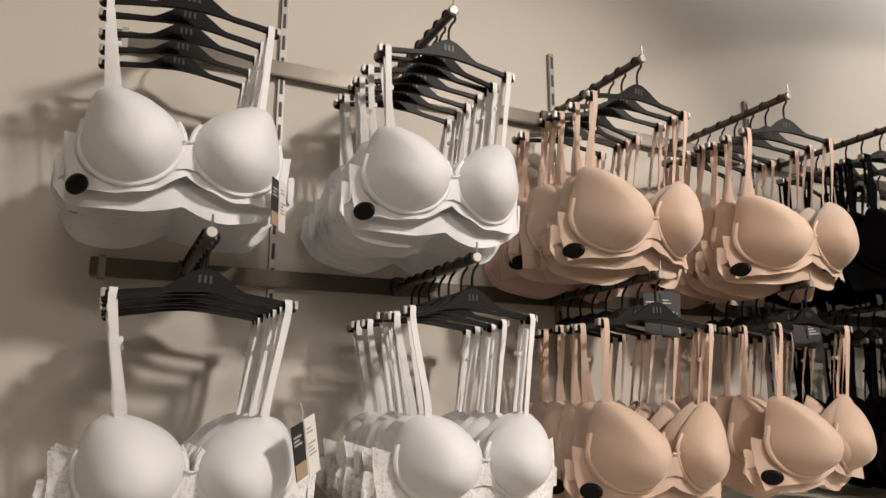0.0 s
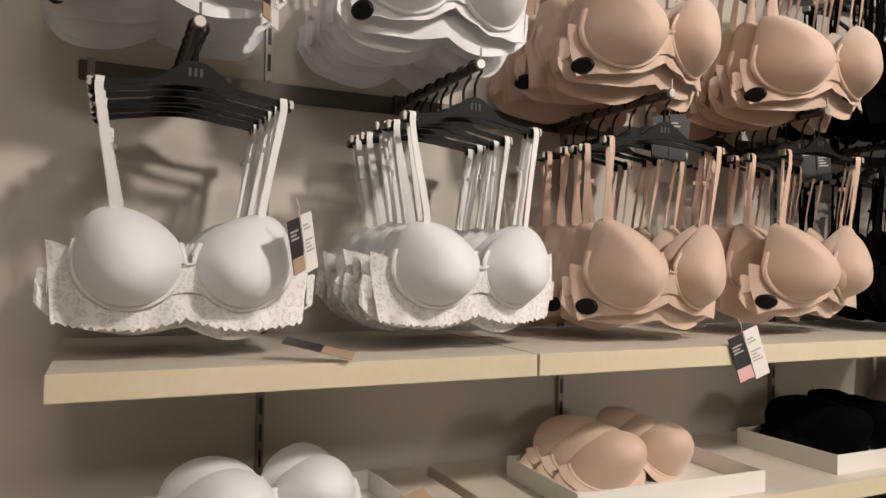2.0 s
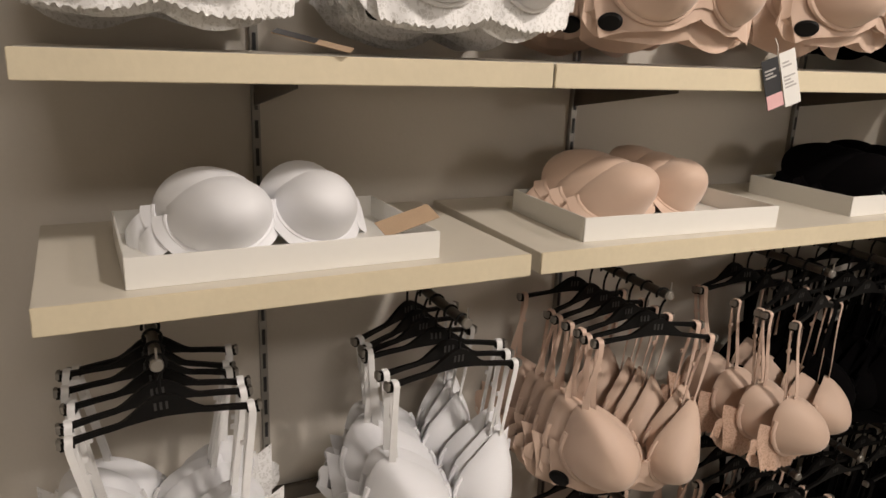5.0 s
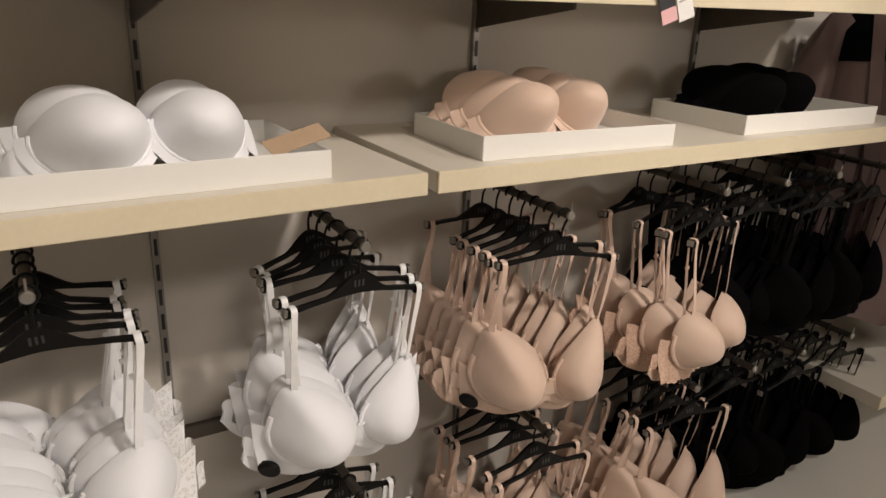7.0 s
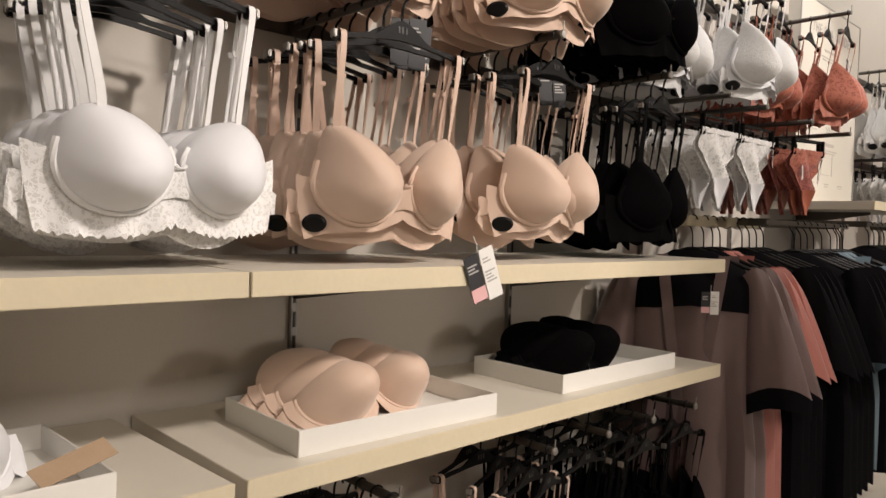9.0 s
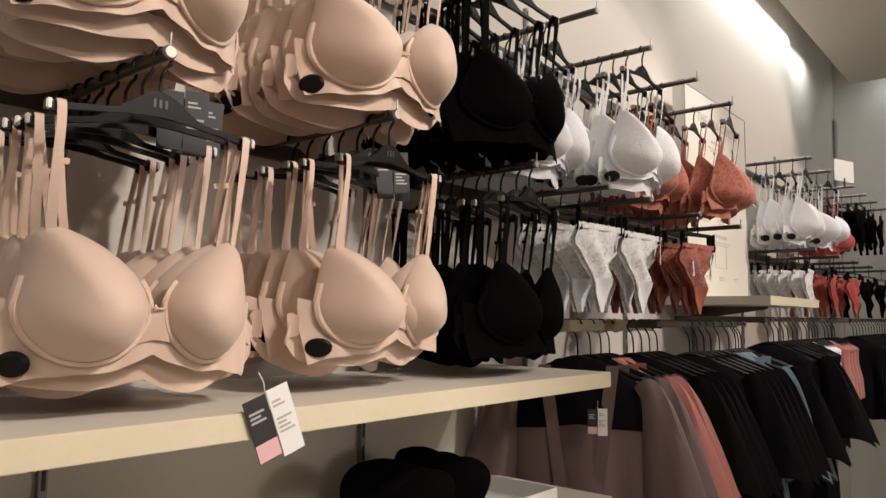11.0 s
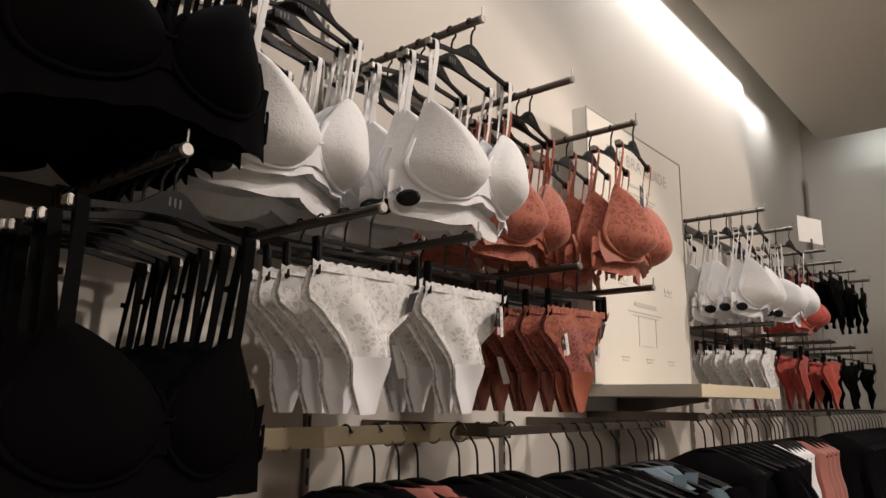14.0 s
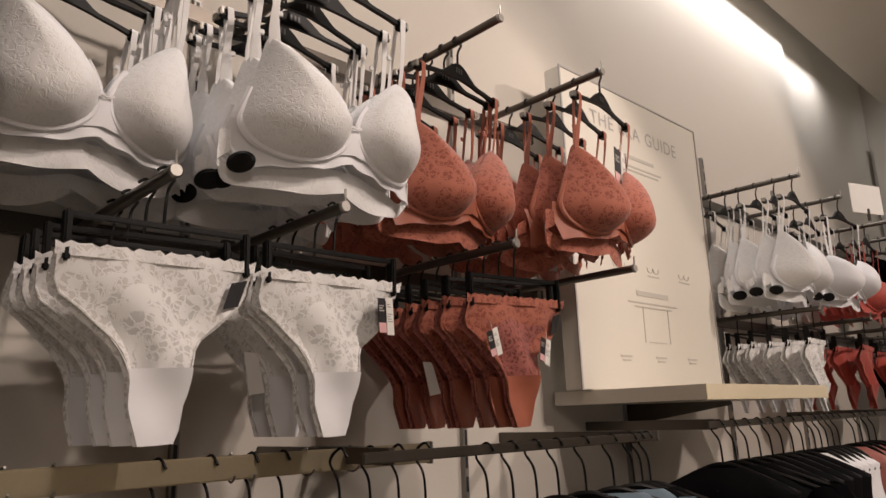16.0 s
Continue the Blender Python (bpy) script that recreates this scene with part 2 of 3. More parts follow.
tagged(part("wall_east", box(6.82, -4, 0, 7.0, WALL + 0.034, 3.6), "wall", smooth=False), "warm grey painted end wall", "wall", kind="structure")
tagged(part("wall_west", box(-2.7, -4, 0, -2.5, WALL + 0.2, 3.6), "wall", smooth=False), "warm grey painted side wall", "wall", kind="structure")
tagged(part("wall_south", box(-2.7, -4.2, 0, 7.0, -4, 3.6), "wall", smooth=False), "warm grey painted rear wall", "wall", kind="structure")
tagged(part("ceiling", box(-2.5, -4, 3.2, 6.42, 1.255, 3.26), "ceiling", smooth=False), "suspended shop ceiling with a lit slot along the wall", "ceiling", kind="structure")
tagged(part("ceiling_slab", box(-2.7, -4.2, 3.6, 7.0, WALL + 0.2, 3.7), "ceiling", smooth=False), "upper ceiling above the light slot", "ceiling", kind="structure")


slot_mesh = []


def slotted_upright(x, z0, z1):
    t = thing("slotted_upright", "grey steel slotted upright fixed to the wall", "upright", "wall uprights")
    t.matrix_basis = pose(x, WALL, 0)
    part("channel", box(-0.007, -0.012, z0, 0.007, 0.001, z1, 0.001), "upright", t)
    n = int((z1 - z0) / 0.05)
    for i in range(n):
        z = z0 + (i + 0.5) * (z1 - z0) / n
        if not slot_mesh:
            slot_mesh.append(part("slot", box(-0.003, -0.0135, -0.016, 0.003, -0.0119, 0.016), "ink", t, smooth=False))
            slot_mesh[0].location.z = z
        else:
            ob = new("slot", slot_mesh[0].data)
            ob.parent, ob.location = t, (0, 0, z)


UP = [0.294, 0.975, 1.66, 2.33, 3.0, 3.67, 4.34, 5.0, 5.65, 6.3]
for x in UP:
    slotted_upright(x, 0.06, 2.42)


def wall_rail(x0, x1, z, material="rod"):
    t = thing("wall_rail", "flat dark steel rail across the uprights", "rail", "wall rails")
    t.matrix_basis = pose(x0, WALL - 0.012, z)
    part("bar", box(0, -0.012, -0.017, x1 - x0, 0, 0.017, 0.002), material, t)
    for x in (0.02, x1 - x0 - 0.02):
        part("bracket", box(x - 0.006, -0.014, -0.022, x + 0.006, 0.011, 0.022, 0.001), "steel", t)


ZT, ZL, ZB, ZC = 2.23, 1.786, 0.921, 0.437
for z in (ZT, ZL):
    wall_rail(-0.03, 1.62, z)
    wall_rail(1.64, 3.3, z)
    wall_rail(4.0, 5.1, z)
    wall_rail(5.12, 6.5, z)
for z in (ZB, ZC):
    wall_rail(-0.03, 0.96, z)
    wall_rail(0.98, 2.1, z)


def faceout():
    t = thing("faceout_arm", "dark steel display arm with bright end cap on wall rail", "display arm", "display arms")
    y0 = WALL - TIP - 0.022
    stem = part("tube", tube([(0, 0.004, 0), (0, y0, 0)], 0.0085, 12), "rod", t)
    part("end_cap", tube([(0, 0.004, 0), (0, 0.0015, 0), (0, -0.001, 0)], [0.0095, 0.0095, 0.0075], 14), "steel", stem, "polished end cap")
    part("stop_pin", tube([(0, 0.002, 0.006), (0, 0.001, 0.026)], 0.0018, 6), "steel", stem)
    part("mount", box(-0.013, y0 - 0.012, -0.02, 0.013, y0 - 0.001, 0.02, 0.002), "rod", t)
    return t


# ---- hangers ----
HW, HZ = 0.128, -0.098


def hanger():
    t = thing("hanger", "black plastic lingerie hanger with metallic clip ends", "hanger", "lingerie hangers")
    R = 0.0125
    pts = [(R * math.cos(a), 0, R * math.sin(a) - 0.004) for a in [radians(d) for d in range(200, -70, -15)]]
    pts = smooth_path(pts + [(0.0, 0, -0.03), (0, 0, -0.056)], 2)
    part("hook", tube(pts, 0.0024, 7), "plastic", t)
    bm = bmesh.new()
    top, bot = [], []
    for i in range(-18, 19):
        u = i / 18
        au = abs(u)
        zt = -0.0775 - 0.0145 * au ** 1.4 + (0.027 * math.cos(math.pi / 2 * au / 0.46) ** 1.6 if au < 0.46 else 0)
        zb = -0.0835 - 0.018 * au ** 1.5
        top.append((u * HW, zt))
        bot.append((u * HW, min(zb, zt - 0.0075)))
    rows = [[(x, y, z) for x, z in line] for line, y in ((top, -0.0035), (bot, -0.0035))]
    rows2 = [[(x, 0.0035, z) for x, z in bot], [(x, 0.0035, z) for x, z in top], [(x, -0.0035, z) for x, z in top]]
    sheet(rows + rows2, 0, bm)
    bmesh.ops.remove_doubles(bm, verts=bm.verts[:], dist=0.0001)
    bmesh.ops.holes_fill(bm, edges=bm.edges[:], sides=8)
    body = part("body", bm, "plastic", t)
    for s in (-1, 1):
        x = s * (HW - 0.006)
        end = part("clip_end", box(x - 0.010, -0.0062, HZ - 0.007, x + 0.010, 0.0062, HZ + 0.008, 0.002), "plastic", t)
        part("clip_tip", box(x + s * 0.008 - 0.0035, -0.0072, HZ - 0.004, x + s * 0.008 + 0.0035, 0.0072, HZ + 0.0095, 0.0015), "steel", end, "metallic tip")
    bm = bmesh.new()
    for x in (-0.0105, -0.003, 0.0045):
        box(x, -0.0045, -0.072, x + 0.0035, -0.0034, -0.061, 0, bm)
    part("emblem", bm, "logo", body, "small embossed mark")
    return t


# ---- bras ----
STYLES = {
    # cup: centre cx, cz, half width a, lower bl, upper bu, depth d; band: side (how far it runs past the cup), wing (its height there), corner, hem, gore
    "plain": dict(bend=2.0, cx=0.075, cz=-0.308, a=0.070, bl=0.070, bu=0.080, d=0.064, pinch=0.24, lean=0.034, side=0.020, wing=0.014, corner=0.074, hem=0.012, gore=0.052),
    "plunge": dict(bend=2.8, cx=0.079, cz=-0.330, a=0.070, bl=0.072, bu=0.096, d=0.066, pinch=0.34, lean=0.040, side=0.016, wing=0.010, corner=0.088, hem=0.012, gore=0.058),
    "balcony": dict(bend=1.2, cx=0.0745, cz=-0.322, a=0.068, bl=0.065, bu=0.067, d=0.066, pinch=0.07, lean=0.020, side=0.031, wing=0.020, corner=0.083, hem=0.027, gore=0.076),
    "nudebal": dict(bend=2.7, cx=0.076, cz=-0.324, a=0.067, bl=0.070, bu=0.090, d=0.064, pinch=0.32, lean=0.038, side=0.020, wing=0.008, corner=0.096, hem=0.013, gore=0.060),
    "lacecup": dict(bend=2.4, cx=0.080, cz=-0.325, a=0.074, bl=0.062, bu=0.124, d=0.064, pinch=0.66, lean=0.038, side=0.010, wing=0.0, corner=0.080, hem=0.011, gore=0.055),
    "blackbal": dict(bend=2.2, cx=0.078, cz=-0.318, a=0.080, bl=0.070, bu=0.098, d=0.042, pinch=0.58, lean=0.034, side=0.024, wing=0.012, corner=0.104, hem=0.030, gore=0.092),
    "strapless": dict(cx=0.074, cz=0.062, a=0.073, bl=0.062, bu=0.056, d=0.078, pinch=0.05, lean=0.008),
}


def outline(s, side, th, q=1.0):
    c, n = math.cos(th), math.sin(th)
    if n >= 0:
        x, z = s["a"] * c * (1 - s["pinch"] * n ** 1.3) + s["lean"] * side * n * n, s["bu"] * n
    else:
        x, z = s["a"] * c, s["bl"] * n
    return x * q, z * q


def cup_mesh(s, side):
    bm = bmesh.new()
    nr, ns = 9, 30
    for back in (0, 1):
        rings = []
        for i in range(1, nr + 1):
            r = i / nr
            ring = []
            for j in range(ns):
                th = 2 * math.pi * j / ns
                x, z = outline(s, side, th, r)
                n = math.sin(th)
                dep = s["d"] * (1 - r ** 2.3) ** 0.85 * (1 - 0.16 * r * (1 - r) * n)
                wob = 0.0012 * noise.noise(Vector((x * 40 + side * 3, z * 40, back)))
                ring.append(bm.verts.new((side * s["cx"] + x, -dep + wob + 0.0045 * back, s["cz"] + z - 0.008 * (1 - r * r))))
            rings.append(ring)
        mid = bm.verts.new((side * s["cx"], -s["d"] + 0.0045 * back, s["cz"] - 0.008))
        for j in range(ns):
            bm.faces.new((mid, rings[0][j], rings[0][(j + 1) % ns]))
            for a, b in zip(rings, rings[1:]):
                bm.faces.new((a[j], b[j], b[(j + 1) % ns], a[(j + 1) % ns]))
        if back:
            for j in range(ns):
                bm.faces.new((outer[j], rings[-1][j], rings[-1][(j + 1) % ns], outer[(j + 1) % ns]))
        outer = rings[-1]
    return bm


def band_mesh(s, v, lacy):
    """The one piece behind and under both cups, from side seam to side seam, with its hem."""
    reach, n = s["cx"] + s["a"] + s["side"], 60
    rows = [[] for k in range(7)]
    for i in range(-n, n + 1):
        x = reach * i / n
        ax = abs(x)
        e = min(1, max(0, (ax - s["cx"]) / (reach - s["cx"])))
        low = s["bl"] + s["hem"]
        if ax < s["cx"]:
            q = ax / s["cx"]
            hem = s["gore"] + (low - s["gore"]) * math.sin(math.pi / 2 * q)
            top = -0.012 - 0.01 * q
        else:
            hem = low + (s["corner"] - low) * e ** 2
            top = -0.022 + (s["wing"] + 0.022) * e ** 0.8
        hem += 0.0045 * abs(math.sin(i * 0.62)) + 0.0015 * math.sin(i * 1.9) if lacy else 0.0008 * math.sin(i * 0.3)
        for k in range(7):
            u = k / 6
            z = top * (1 - u) - hem * u
            ripple = (0.0035 if lacy else 0.0022) * math.sin(i * 0.33 + 1.7 * v) * u * u + 0.005 * e * math.sin(u * 4 + v)
            rows[k].append((x - math.copysign(0.010, x) * u * e * e, 0.003 + ripple, s["cz"] + z))
    return sheet(rows, 0.0012)


def curve_round(t, k):
    """Bends a hanging bra round the body: its sides lie further back than its middle."""
    for o in t.children_recursive:
        for v in o.data.vertices:
            w = min(1, max(0, (HZ - 0.02 - v.co.z) / 0.11))
            v.co.y += k * w * v.co.x ** 2 - 0.02 * w


def bra(style, cloth, strap, trim, words, v=0, disc=True, lacy=False):
    """v: which of four variants; they differ in how the side wings fold and whether a disc is fixed on."""
    s = STYLES[style]
    fold, disc = (0.010, 0.022, 0.014, -0.008)[v], disc and v in ((3,) if lacy else (0, 3))
    cx, cz = s["cx"], s["cz"]
    t = thing("bra", words, "bra", "bras on hangers")
    for side in (-1, 1):
        part("cup", cup_mesh(s, side), cloth, t)
        low = [radians(d) for d in range(160, 381, 3)]
        edge = [(side * cx + outline(s, side, a)[0], -0.003, cz + outline(s, side, a)[1]) for a in low]
        part("underwire_casing", tube(edge, 0.0042, 6), trim if not lacy else strap, t)
        # side wing, folded back behind the cups
        ox = side * (cx + s["a"])
        h = 0.021
        path = smooth_path([(ox + side * (s["side"] - 0.004), 0.004, cz - 0.034), (ox + side * (s["side"] + 0.008), 0.012, cz - 0.040), (ox - side * 0.004, 0.022, cz - 0.062 - fold), (side * cx * 0.9, 0.026, cz - 0.074 - 1.3 * fold), (0.0, 0.027, cz - 0.058 - fold)], 5)
        part("side_wing", sheet([[p + Vector((0, 0.002 * math.sin(i * 1.3), h * (0.6 + 0.35 * math.sin(i * 0.5 + v)))) for i, p in enumerate(path)], [p + Vector((0, 0.003 * math.sin(i), 0.0)) for i, p in enumerate(path)], [p + Vector((0, 0.002 + 0.004 * math.sin(i * 0.8), -h * (1 + 0.25 * math.sin(i * 0.4 + 2 * v + side)))) for i, p in enumerate(path)]], 0.001), trim if lacy else cloth, t)
        # straps, looped over the hanger's clip ends
        tx, tz = outline(s, side, math.pi / 2)
        hx = side * (HW - 0.010)
        front = smooth_path([(hx, 0.004, HZ + 0.010), (hx, -0.0085, HZ + 0.007), (hx - side * 0.001, -0.0085, HZ - 0.02), (side * cx + tx + side * 0.002, -0.006, cz + tz + 0.02), (side * cx + tx, -0.004, cz + tz - 0.012)], 4)
        part("strap", ribbon(front, 0.0150 if style == "blackbal" else 0.0105), strap, t)
        rear = smooth_path([(hx - side * 0.002, 0.005, HZ + 0.009), (hx - side * 0.003, 0.0085, HZ - 0.012), (side * (cx * 0.9 + 0.018), 0.018, cz + 0.01), (side * cx * 0.8, 0.022, cz - 0.03 - fold)], 4)
        back = part("back_strap", ribbon(rear, 0.0088), strap, t)
        part("strap_slider", box(hx - side * 0.012 - 0.007, 0.009, HZ - 0.062, hx - side * 0.012 + 0.007, 0.0135, HZ - 0.054, 0.001), strap, back)
    part("lace_band" if lacy else "band", band_mesh(s, v, lacy), trim, t, "scalloped lace band" if lacy else "")
    zi = cz - 0.012
    part("gore", sheet([[(-0.014, -0.003, zi + 0.012), (0, -0.0075, zi + 0.008), (0.014, -0.003, zi + 0.012)], [(-0.016, -0.003, zi - 0.01), (0, -0.007, zi - 0.014), (0.016, -0.003, zi - 0.01)], [(-0.03, -0.001, zi - 0.036), (0, -0.002, zi - 0.03), (0.03, -0.001, zi - 0.036)]], 0.0012), trim, t)
    bow = tube([(-0.007, -0.011, zi + 0.010), (-0.003, -0.0125, zi + 0.007), (0.003, -0.0125, zi + 0.007), (0.007, -0.011, zi + 0.010)], [0.003, 0.0014, 0.0014, 0.003], 6)
    part("bow", bow, strap, t)
    if disc:
        dx, dz = -(cx + s["a"]) + (0.004, -0.006)[v == 3], cz - 0.070
        part("security_disc", tube([(dx, 0.0, dz), (dx - 0.002, -0.006, dz), (dx - 0.003, -0.009, dz - 0.001)], [0.015, 0.015, 0.011], 18), "plastic", t, "round black security disc")
    curve_round(t, s["bend"])
    return t


def price_tag(a="ink", b="paper", c="pink"):
    t = thing("price_tag", "printed card price tag on a short loop", "price tag", "price tags")
    part("loop", tube([(0, 0, 0.03), (0.002, -0.002, 0.015), (0, 0, 0)], 0.0007, 5), "paper", t)
    dark = part("dark_card", box(-0.034, -0.0005, -0.085, 0.0, 0.0005, 0.0), a, t, "dark half with print")
    light = part("white_card", box(0.001, -0.0025, -0.090, 0.034, -0.0015, 0.003), b, t)
    part("price_field", box(-0.0335, -0.0012, -0.084, -0.0005, -0.0006, -0.060), c, dark)
    bm = bmesh.new()
    for i, z in enumerate((-0.016, -0.022, -0.04, -0.046, -0.052, -0.058)):
        box(0.005, -0.0032, z, 0.018 + 0.010 * ((i * 7) % 3) / 2, -0.0026, z + 0.0028, 0, bm)
    tagged(part("barcode", bm, "grey", light), kind="stuff")
    bm = bmesh.new()
    for i, z in enumerate((-0.02, -0.026, -0.032)):
        box(-0.030, -0.0012, z, -0.008 - 0.006 * (i % 2), -0.0006, z + 0.003, 0, bm)
    part("printed_text", bm, "grey", dark)
    return t


def panty(cloth, trim, plain, words, variant=0):
    t = thing("panties", words, "panties", "panties on clips")
    # clip hanger above
    part("clip_hook", tube(smooth_path([(-0.010, 0, 0.006), (0, 0, 0.0115), (0.0115, 0, 0), (0.003, 0, -0.02), (0, 0, -0.06)], 4), 0.002, 6), "plastic", t)
    part("clip_bar", box(-0.105, -0.003, -0.068, 0.105, 0.003, -0.061, 0.001), "plastic", t)
    for s in (-1, 1):
        part("clip", box(s * 0.108 - 0.004, -0.008, -0.118, s * 0.108 + 0.004, 0.008, -0.060, 0.002), "plastic", t, "black clip")

    def half(v):
        if v < 0.2:
            return 0.118 - 0.02 * v
        u = min(1, (v - 0.2) / 0.46)
        return 0.034 + 0.08 * (1 - u) ** 1.9 - 0.012 * max(0, v - 0.66) - 0.2 * max(0, v - 0.9) ** 1.5

    ht = 0.215
    for y, nm, dip in ((-0.0045, "front_panel", 0.0), (0.0055, "back_panel", 0.012)):
        rows = []
        for i in range(15):
            v = i / 14 * (0.8 if nm == "front_panel" else 1.0)
            w = half(v) + dip * math.sin(math.pi * min(1, v * 1.2)) * (1 - v)
            rows.append([(w * k / 7, y - math.copysign(0.012, -y) * -1 * math.sin(math.pi * v * 0.9) * (1 - (k / 7) ** 2) + 0.0025 * math.sin(k * 1.1 + i * 0.7), -0.105 - ht * v) for k in range(-7, 8)])
        part(nm, sheet(rows, 0.001), trim if nm == "front_panel" else cloth, t)
    rows = [[(half(0.60 + 0.40 * i / 6) * k / 4 * 1.03, -0.0085 + 0.004 * i / 6, -0.105 - ht * (0.60 + 0.40 * i / 6)) for k in range(-4, 5)] for i in range(7)]
    part("gusset", sheet(rows, 0.001), plain, t, "plain cotton gusset")
    top = [[(0.120 * k / 16, -0.0068 + 0.002 * math.sin(k), -0.101 + 0.005 * abs(math.sin(k * 1.25))) for k in range(-16, 17)], [(0.119 * k / 16, -0.0056, -0.112) for k in range(-16, 17)]]
    part("waistband", sheet(top, 0.001), trim, t)
    for s in (-1, 1):
        part("leg_edge", tube([(s * half(i / 14), -0.005, -0.105 - ht * i / 14) for i in range(2, 14)], 0.0016, 5), trim, t)
    if variant == 1:
        part("care_label", sheet([[(-0.075, -0.004, -0.20), (-0.052, -0.004, -0.20)], [(-0.072, -0.006, -0.262), (-0.046, -0.006, -0.258)]], 0.0008), "paper", t)
    if variant != 2:
        part("size_label", sheet([[(0.086, -0.0105, -0.128), (0.110, -0.0105, -0.122)], [(0.076, -0.0125, -0.162), (0.100, -0.0125, -0.156)]], 0.0008), "ink", t, "black size label")
    for o in t.children:
        if "clip" not in o.name:
            for v in o.data.vertices:
                w = min(1, max(0, (-0.11 - v.co.z) / 0.05))
                v.co.y += w * (1.6 * v.co.x ** 2 + 0.007 * math.sin(v.co.x * 55 + v.co.z * 40) + 0.010 * noise.noise(Vector((v.co.x * 18, 0, v.co.z * 18))))
                v.co.x += w * 0.006 * noise.noise(Vector((v.co.z * 30, 2, v.co.x * 9)))
    return t


WORDS = {
    "white": "smooth white padded bra on a black hanger",
    "whitebalc": "white balconette bra with scalloped lace band",
    "nude": "smooth nude padded bra with slim straps",
    "nudebalc": "nude balconette bra with moulded cups",
    "nudelace": "nude bra with lace underband",
    "black": "plain black padded bra on a black hanger",
    "blackb": "black balconette bra with wide straps",
    "whitelace": "white floral lace push-up bra",
    "rust": "rust red floral lace bra",
    "red": "bright red bra on a black hanger",
}
MAKE = {
    "white": lambda v: bra("plain", "white", "whitestrap", "white", WORDS["white"], v=v),
    "whitebalc": lambda v: bra("balcony", "white", "whitestrap", "whitetrim", WORDS["whitebalc"], lacy=True, v=v),
    "nude": lambda v: bra("plunge", "nude", "nudestrap", "nude", WORDS["nude"], v=v),
    "nudebalc": lambda v: bra("nudebal", "nude", "nudestrap", "nude", WORDS["nudebalc"], v=v),
    "nudelace": lambda v: bra("balcony", "nude", "nudestrap", "nudelace", WORDS["nudelace"], lacy=True, v=v),
    "black": lambda v: bra("plain", "black", "blackstrap", "black", WORDS["black"], disc=False, v=v),
    "blackb": lambda v: bra("blackbal", "black", "blackstrap", "black", WORDS["blackb"], disc=False, v=v),
    "whitelace": lambda v: bra("lacecup", "whitelace", "whitestrap", "white", WORDS["whitelace"], v=v),
    "rust": lambda v: bra("lacecup", "rustlace", "ruststrap", "ruststrap", WORDS["rust"], disc=False, v=v),
    "red": lambda v: bra("plain", "redcloth", "redcloth", "redcloth", WORDS["red"], disc=False, v=v),
    "p_white": lambda v: panty("whitenet", "whiteband", "white", "white lace panties clipped to a hanger", v),
    "p_rust": lambda v: panty("rustnet", "rustlace", "ruststrap", "rust red lace panties clipped to a hanger", v),
    "p_red": lambda v: panty("redcloth", "redcloth", "redcloth", "bright red panties clipped to a hanger", v),
    "p_black": lambda v: panty("black", "blackstrap", "black", "black panties clipped to a hanger", v),
}
rng = random.Random(4)


def load_arm(x, z, kind, n, first=0.018, step=0.036, turn=0.0, spread=9.0, empty=0, second=0.0):
    """An arm with n garments from its tip inwards, and empty hangers behind them."""
    place("arm", faceout, pose(x, TIP, z))
    y = TIP + first
    for i in range(n + empty):
        m = pose(x, y, z + 0.0005, rng.uniform(-2, 2), rng.uniform(-1.2, 1.2) * (3 if z < 1 else 1), turn + rng.uniform(-spread, spread) + (second if i == 1 else 0))
        if kind.startswith("p_"):
            v = rng.choice((0, 2, 2, 2, 1)) if i else 0
            place((kind, v), lambda: MAKE[kind](v), m)
        else:
            place("hanger", hanger, m)
            if i < n:
                v = rng.choice((0, 1, 2, 3)) if i else 0
                place((kind, v), lambda: MAKE[kind](v), m)
        y += step * rng.uniform(0.85, 1.15)


# top row
load_arm(0.085, ZT, "white", 5, 0.05, 0.06, spread=2)
load_arm(0.514, ZT, "white", 7, 0.02, 0.045)
load_arm(0.940, ZT, "nude", 7, 0.02, 0.045)
load_arm(1.362, ZT, "nude", 7, 0.02, 0.045)
load_arm(1.765, ZT, "blackb", 7, 0.02, 0.045, spread=12)
load_arm(2.09, ZT, "whitelace", 6, 0.12, 0.04)
load_arm(2.413, ZT, "whitelace", 7, 0.03, 0.045)
load_arm(2.765, ZT, "rust", 5, 0.12, 0.045)
load_arm(3.105, ZT, "rust", 5, 0.012, 0.065)
# second row
load_arm(0.129, ZL, "whitebalc", 7, 0.02, 0.04, spread=2)
load_arm(0.556, ZL, "whitebalc", 7, 0.02, 0.045)
load_arm(0.952, ZL, "nudebalc", 7, 0.02, 0.045, second=-26)
load_arm(1.37, ZL + 0.012, "nudebalc", 7, 0.02, 0.045, second=-16)
load_arm(1.81, ZL, "blackb", 9, 0.02, 0.04, spread=12)
load_arm(2.151, ZL, "p_white", 4, 0.03, 0.06)
load_arm(2.400, ZL, "p_white", 4, 0.03, 0.06)
load_arm(2.775, ZL, "p_rust", 8, 0.012, 0.04, turn=-6, spread=14)
load_arm(3.164, ZL, "p_rust", 0, 0.10, 0.06)
